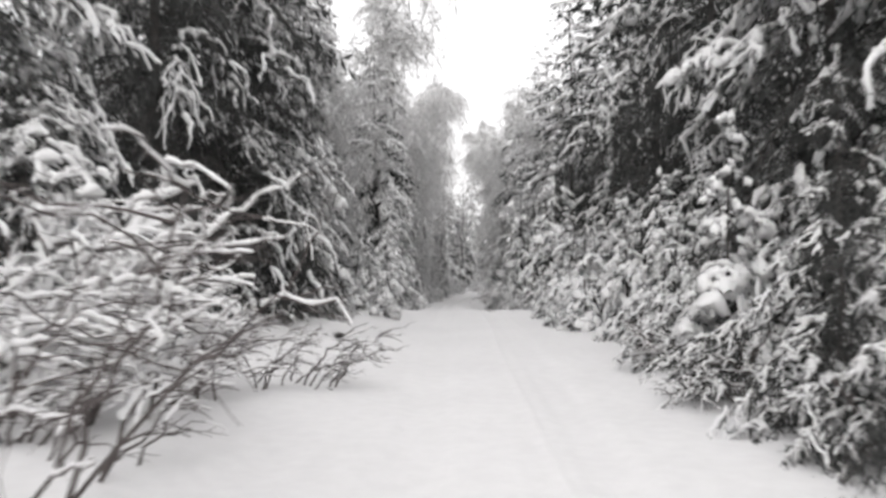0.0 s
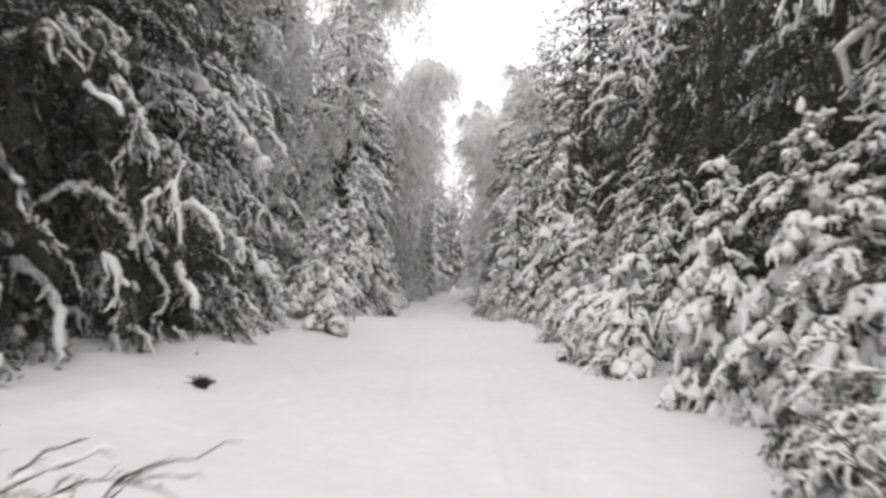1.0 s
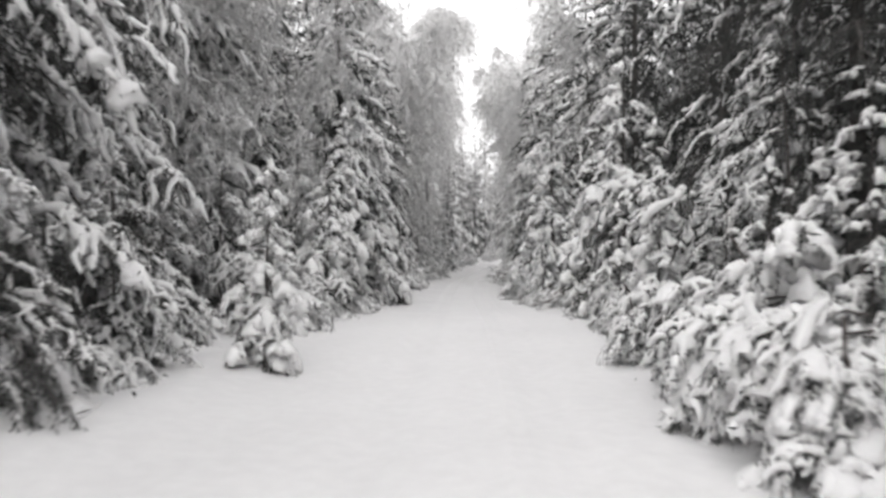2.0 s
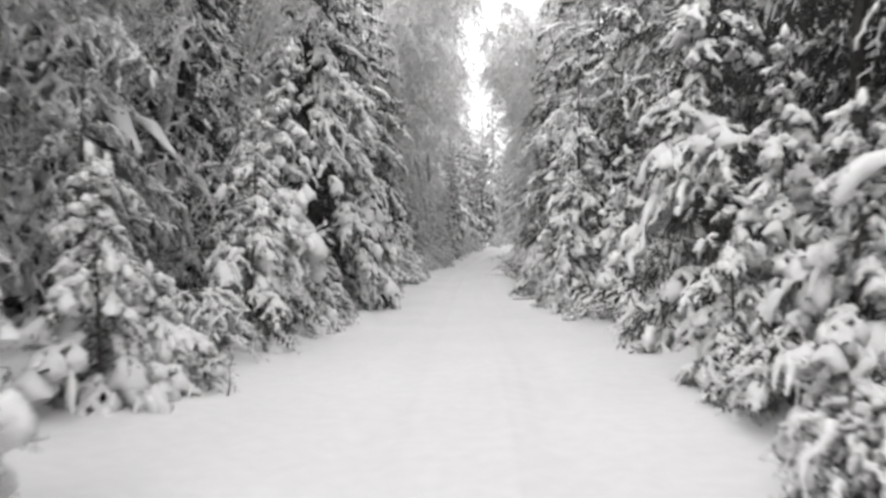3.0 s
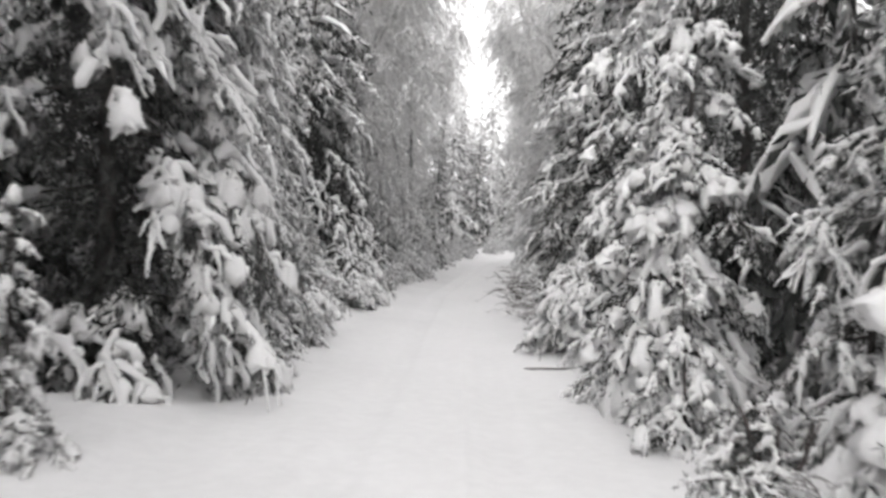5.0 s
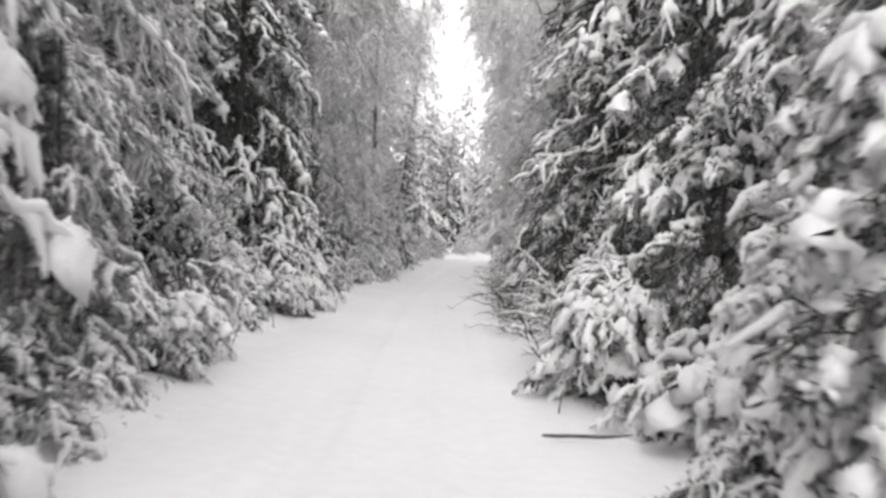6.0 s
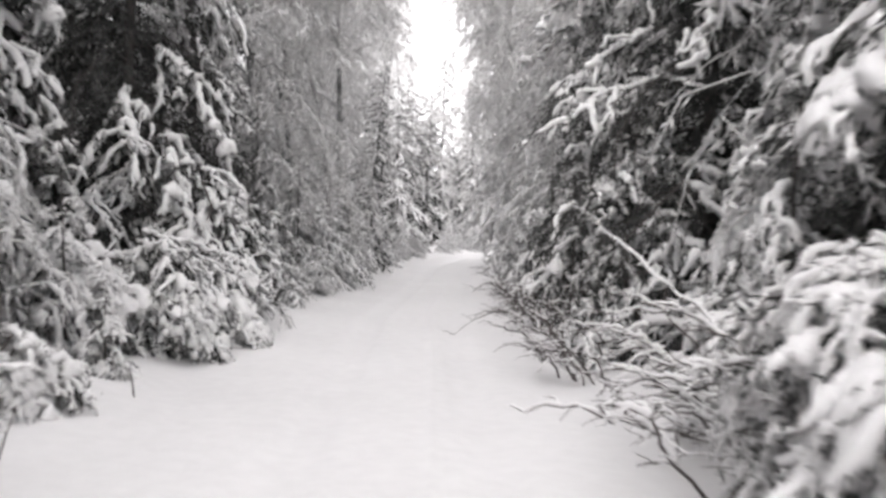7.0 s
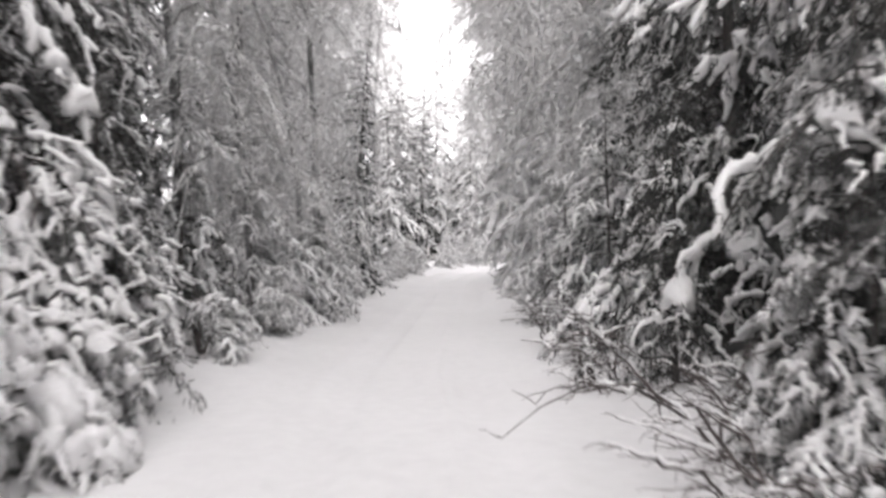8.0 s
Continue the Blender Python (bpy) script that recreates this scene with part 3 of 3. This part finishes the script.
# Leafless shrubs.
for x, y, h, reach, stems, snowy, lean_to, arch in (
        (-2.4, 4.7, 1.9, 1.9, 6, 0.3, 40, 0.15), (-2.2, 5.4, 0.9, 1.4, 5, 0.2, 20, 0.3), (-3.4, 7.2, 2.6, 1.3, 12, 1.0, 70, 0.5), (-3.0, 5.9, 1.7, 1.2, 11, 1.0, 80, 0.45), (-2.6, 6.6, 1.9, 1.1, 9, 1.0, 70, 0.45),
        (-1.8, 8.6, 0.8, 0.9, 5, 0.3, 30, 0.3), (-1.35, 9.2, 0.7, 0.9, 8, 0.3, 20, 0.4), (-2.3, 8.0, 1.2, 0.9, 7, 0.9, 50, 0.4),
        (2.9, 7.8, 0.6, 0.8, 7, 0.5, 190, 0.6), (2.7, 10.0, 0.7, 0.7, 6, 0.5, 180, 0.6), (3.2, 30.4, 0.6, 0.9, 8, 0.4, 200, 0.6), (3.2, 32.6, 0.5, 0.8, 6, 0.4, 200, 0.6), (3.0, 46.4, 0.6, 1.3, 4, 0.2, 195, 0.5), (3.1, 43.9, 1.3, 1.1, 7, 0.9, 170, 0.6),
        (2.9, 48.6, 1.0, 1.1, 8, 0.2, 190, 0.5), (3.1, 50.4, 1.2, 1.2, 7, 0.25, 200, 0.5), (2.9, 53.6, 1.1, 0.9, 9, 0.3, 190, 0.5), (3.2, 44.8, 1.4, 1.0, 8, 0.9, 180, 0.6),
        (3.3, 58.0, 1.2, 0.9, 9, 0.4, 190, 0.5), (-2.0, 51.4, 2.5, 0.9, 6, 1.0, 0, 1.2)):
    bare_bush(x, y, h, reach, stems, BARE if snowy < 1 else "leafless shrub bowed over by thick snow along its twigs", "leafless shrubs", snowy, lean_to, arch, 1.9 if snowy == 1 else 1.0)

RNG = np.random.default_rng(15)
# The wood behind, thinning out of sight, and the far end of the track.
DEEP = [shell_tree_meshes(13, 2.5, 60, NEEDLE), shell_tree_meshes(15, 2.1, 84, RIME_HAZE), shell_tree_meshes(11, 2.2, 72, RIME_HAZE), shell_tree_meshes(14, 1.5, 52, NEEDLE), shell_tree_meshes(3.2, 1.2, 30, RIME_HAZE), shell_tree_meshes(14, 1.5, 150, NEEDLE, DARK_SHELLS)]
BIRCH = [birch_meshes(10, 0.12), birch_meshes(9, 0.3), birch_meshes(11, 0.02), birch_meshes(11, 0.27, 0.48)]


def deep_tree(x, y, kind, size, turn, birch=False):
    root = tree_root("birch_tree" if birch else "spruce_tree", x, y, 1.5, turn, size)
    for name, me in zip(("trunk", "crown"), (BIRCH if birch else DEEP)[kind]):
        child(name, me, root)
    if birch:
        tagged(root, "leafless birch veiled in pale hoar frost", "birch", "frosted birches")
    else:
        tagged(root, "snow-covered spruce standing deep in the wood", "spruce", "spruces of the wood")


RNG = np.random.default_rng(16)
# Rows run on behind the camera, unseen trees added there to shade the track.
for off, step in ((7.0, 3.0), (9.6, 5.2)):
    for side in (-1, 1):
        for y in np.arange(-12, 60, step):
            y = float(y + RNG.uniform(-0.8, 0.8))
            birch = RNG.random() < 0.16
            deep_tree(float(centre(y)) + side * (off + RNG.uniform(-0.7, 0.9)), y, int(RNG.integers(3)) if birch else int(RNG.choice((0, 3, 0, 1))), RNG.uniform(0.8, 1.15), RNG.uniform(0, 360), birch)
PLACED = []
for tries in range(2000):
    y = RNG.uniform(60, 122)
    x = float(centre(y)) + RNG.choice([-1, 1]) * (3.2 + 9 * RNG.random() ** 1.3)
    if 70 < y < 100 and -6 < x - float(centre(y)) < 0 or any((x - a) ** 2 + (y - b) ** 2 < 6 for a, b in PLACED):
        continue
    PLACED.append((x, y))
    birch = RNG.random() < 0.4
    deep_tree(x, y, int(RNG.integers(3)) if birch else int(RNG.integers(4)), RNG.uniform(0.85, 1.25), RNG.uniform(0, 360), birch)
    if len(PLACED) >= 34:
        break
RNG = np.random.default_rng(17)
for y in np.arange(58, 122, 1.5):
    # Undergrowth and frosted trees that close both edges of the far track.
    for side in (-1, 1):
        if side < 0 or y < 90:
            deep_tree(float(centre(y)) + side * RNG.uniform(2.5, 3.1) + (0.3 if side > 0 else 0), float(y), 4, RNG.uniform(0.35, 0.75), RNG.uniform(0, 360))
        if RNG.random() < 0.45 and not (side < 0 and 71 < y < 99):
            deep_tree(float(centre(y)) + side * RNG.uniform(3.0, 4.2), float(y), int(RNG.integers(3)), RNG.uniform(1.1, 1.5), 90 - 90 * side + RNG.uniform(-40, 40), True)
for y in np.arange(95, 113, 0.9):
    deep_tree(float(centre(y)) - RNG.uniform(1.6, 2.3), float(y), 4, RNG.uniform(0.6, 1.0), RNG.uniform(0, 360))
for x in np.arange(-4, 30, 3.0):
    deep_tree(float(x), 128 + 4 * RNG.random(), int(RNG.integers(3)), RNG.uniform(0.7, 0.9), RNG.uniform(0, 360), RNG.random() < 0.6)
RNG = np.random.default_rng(18)
# Frosted trees that narrow the gap of sky at the far bend.
for x, y, kind, size, turn, birch in (
        (-2.6, 72, 1, 1.35, 0, True), (-3.2, 76, 0, 1.4, 20, True), (-2.6, 82, 1, 1.25, 10, False), (-3.3, 78, 2, 1.5, 77, False), (-0.5, 68.7, 5, 0.6, 77, False), (5.7, 71, 1, 1.15, 44, False), (6.4, 76, 2, 1.6, 99, False), (7.3, 81.5, 1, 1.2, 10, False), (8.7, 86.5, 2, 1.6, 60, False), (-3.4, 67, 1, 1.1, 50, False), (-2.9, 86, 2, 1.2, 90, False),
        (6.8, 70, 1, 1.15, 10, False), (7.4, 77, 2, 1.4, 70, False), (8.4, 84, 1, 1.1, 120, False), (6.3, 64.5, 2, 1.3, 200, False), (7.6, 81, 1, 1.5, 180, True),
        (-5.2, 27.2, 0, 1.0, 0, False), (-6.7, 58.0, 0, 1.1, 0, False), (-7.6, 51.0, 5, 1.1, 40, False), (-5.0, 60.6, 0, 1.1, 70, False), (-4.7, 58.6, 5, 1.1, 70, False), (6.4, 34.2, 0, 1.0, 15, False), (7.5, 35.6, 5, 1.1, 15, False), (6.7, 40.6, 0, 1.05, 15, False), (-6.2, 52.6, 0, 1.1, 10, False), (-5.2, 55.4, 0, 1.0, 130, False), (-5.3, 49.0, 5, 1.1, 80, False), (7.6, 26.6, 0, 1.1, 0, False), (7.7, 31.2, 0, 1.05, 50, False), (7.3, 21.6, 0, 1.0, 90, False), (6.9, 59.0, 0, 1.1, 20, False), (6.5, 56.2, 5, 1.1, 20, False), (-6.6, 30.6, 0, 1.1, 60, False), (-5.1, 34.6, 5, 1.0, 20, False), (-7.6, 26, 0, 1.05, 110, False), (-6.9, 34.5, 0, 1.0, 170, False),
        (-6.4, 39.0, 0, 1.1, 20, False), (-7.4, 42.0, 0, 1.1, 120, False), (-6.6, 44.4, 5, 1.2, 10, False), (-5.6, 37.4, 5, 1.1, 200, False), (-8.6, 30.2, 0, 1.1, 220, False), (-6.1, 47.5, 0, 1.1, 15, False), (-5.9, 54.0, 0, 1.1, 75, False), (6.9, 52.5, 0, 1.1, 15, False), (6.8, 47.5, 0, 1.1, 95, False)):
    deep_tree(x, y, kind, size, turn, birch)
for x in np.arange(-7, 20, 1.6):
    y = 112 + 9 * RNG.random()
    if abs(x - float(centre(y))) > 2.4:
        deep_tree(float(x), y, int(RNG.choice((1, 2))), RNG.uniform(0.95, 1.2), RNG.uniform(0, 360), RNG.random() < 0.35)
# Two slim dark spruces far ahead and birches that lean over the track.
deep_tree(2.1, 97.6, 5, 0.88, 40)
deep_tree(0.4, 96, 5, 0.8, 140)
for x, y, kind, size, turn in ((-4.4, 30.8, 3, 1.3, 5), (-4.4, 26.0, 1, 0.8, 20), (-4.0, 34.0, 1, 0.8, -10), (-4.0, 40.0, 3, 1.35, 50), (-3.4, 45.6, 0, 0.8, 0), (-3.9, 55.5, 3, 1.3, 0), (-3.5, 58.5, 3, 1.4, 8), (-3.4, 62.0, 3, 1.45, -6), (-3.2, 66.5, 3, 1.5, 5), (-3.0, 102, 2, 1.8, 0), (-0.6, 103, 2, 1.75, 80), (0.9, 107, 0, 1.9, 180), (-5.0, 100, 0, 1.7, 30), (5.6, 71.0, 3, 1.15, 180), (5.9, 76.0, 3, 1.2, 172), (-3.9, 57.0, 1, 1.3, 0), (-4.2, 61.0, 2, 1.45, 0), (-3.8, 65.0, 2, 1.45, 10), (-4.0, 71.0, 2, 1.5, 50), (-3.4, 76.0, 2, 1.5, -10), (-3.0, 82.0, 2, 1.4, 20), (-2.4, 89.0, 2, 1.4, 0), (-4.6, 24.4, 0, 0.9, 30), (-3.9, 28.2, 2, 0.8, 10), (5.6, 57.0, 1, 1.3, 180), (6.0, 61.0, 1, 1.4, 170), (6.2, 65.0, 2, 1.5, 180), (6.6, 69.0, 1, 1.5, 185), (5.9, 52.5, 1, 1.3, 180), (6.4, 73, 1, 1.6, 185), (6.9, 79, 1, 1.5, 180), (5.2, 47.0, 0, 1.1, 180), (-4.5, 29.5, 0, 0.9, 20), (5.0, 33.8, 1, 0.95, 170)):
    deep_tree(x, y, kind, size, turn, True)

# A fallen stick at the edge, and a dark tuft on the left bank.
b = Build()
b.tube(line(None, 7, (-0.35, 0, 0.05), (1, 0.06, 0.02), 0.75, 0.0, 0.015), (0.010, 0.016, 0.015, 0.017, 0.015, 0.012, 0.006), 6)
stick = new("fallen_stick", b.mesh("fallen_stick", DEADWOOD))
stick.matrix_basis = pose(2.3, 40.2, float(land(2.3, 40.2)), 0, 0, 4)
tagged(stick, "dark broken stick lying on the snow at the track edge", "stick")
b = Build()
for i in range(110):
    a = RNG.uniform(0, 6.283)
    b.tube(line(None, 4, (0, 0, 0), (math.cos(a), math.sin(a), RNG.uniform(0.6, 3.0)), RNG.uniform(0.1, 0.19), 0.25, 0.06), np.linspace(0.007, 0.003, 4), 3)
tuft = new("grass_tuft", b.mesh("grass_tuft", DEADWOOD))
tuft.matrix_basis = pose(-1.65, 13.9, float(land(-1.65, 13.9)) - 0.01)
tagged(tuft, "dark withered tuft poking out of the snow bank", "tuft")


def dry_stalk(x, y, h, lean):
    b = Build()
    pts = line(None, 6, (0, 0, -0.03), (lean, 0.05, 1), h, 0.02, 0.02)
    b.tube(pts, np.linspace(0.008, 0.004, 6), 5)
    for k in (3, 4, 5):
        b.tube(line(None, 3, pts[k], (RNG.normal(), RNG.normal(), 1.2), h * 0.2, 0.2, 0.03), (0.004, 0.003, 0.002), 3)
    ob = new("dry_stalk", b.mesh("dry_stalk", DEADWOOD))
    ob.matrix_basis = pose(x, y, float(land(x, y)))
    tagged(ob, "thin withered stalk standing in the snow at the track edge", "stalk", "dry stalks")


for x, y, h, lean in ((-1.25, 24.2, 0.36, 0.1), (-1.75, 25.8, 0.3, -0.1), (-1.5, 44.6, 0.34, 0.25), (-1.3, 46.6, 0.3, -0.2), (-1.5, 45.9, 0.26, 0.3), (2.4, 6.9, 0.3, 0.05), (2.3, 41.6, 0.25, 0.1)):
    dry_stalk(x, y, h, lean)
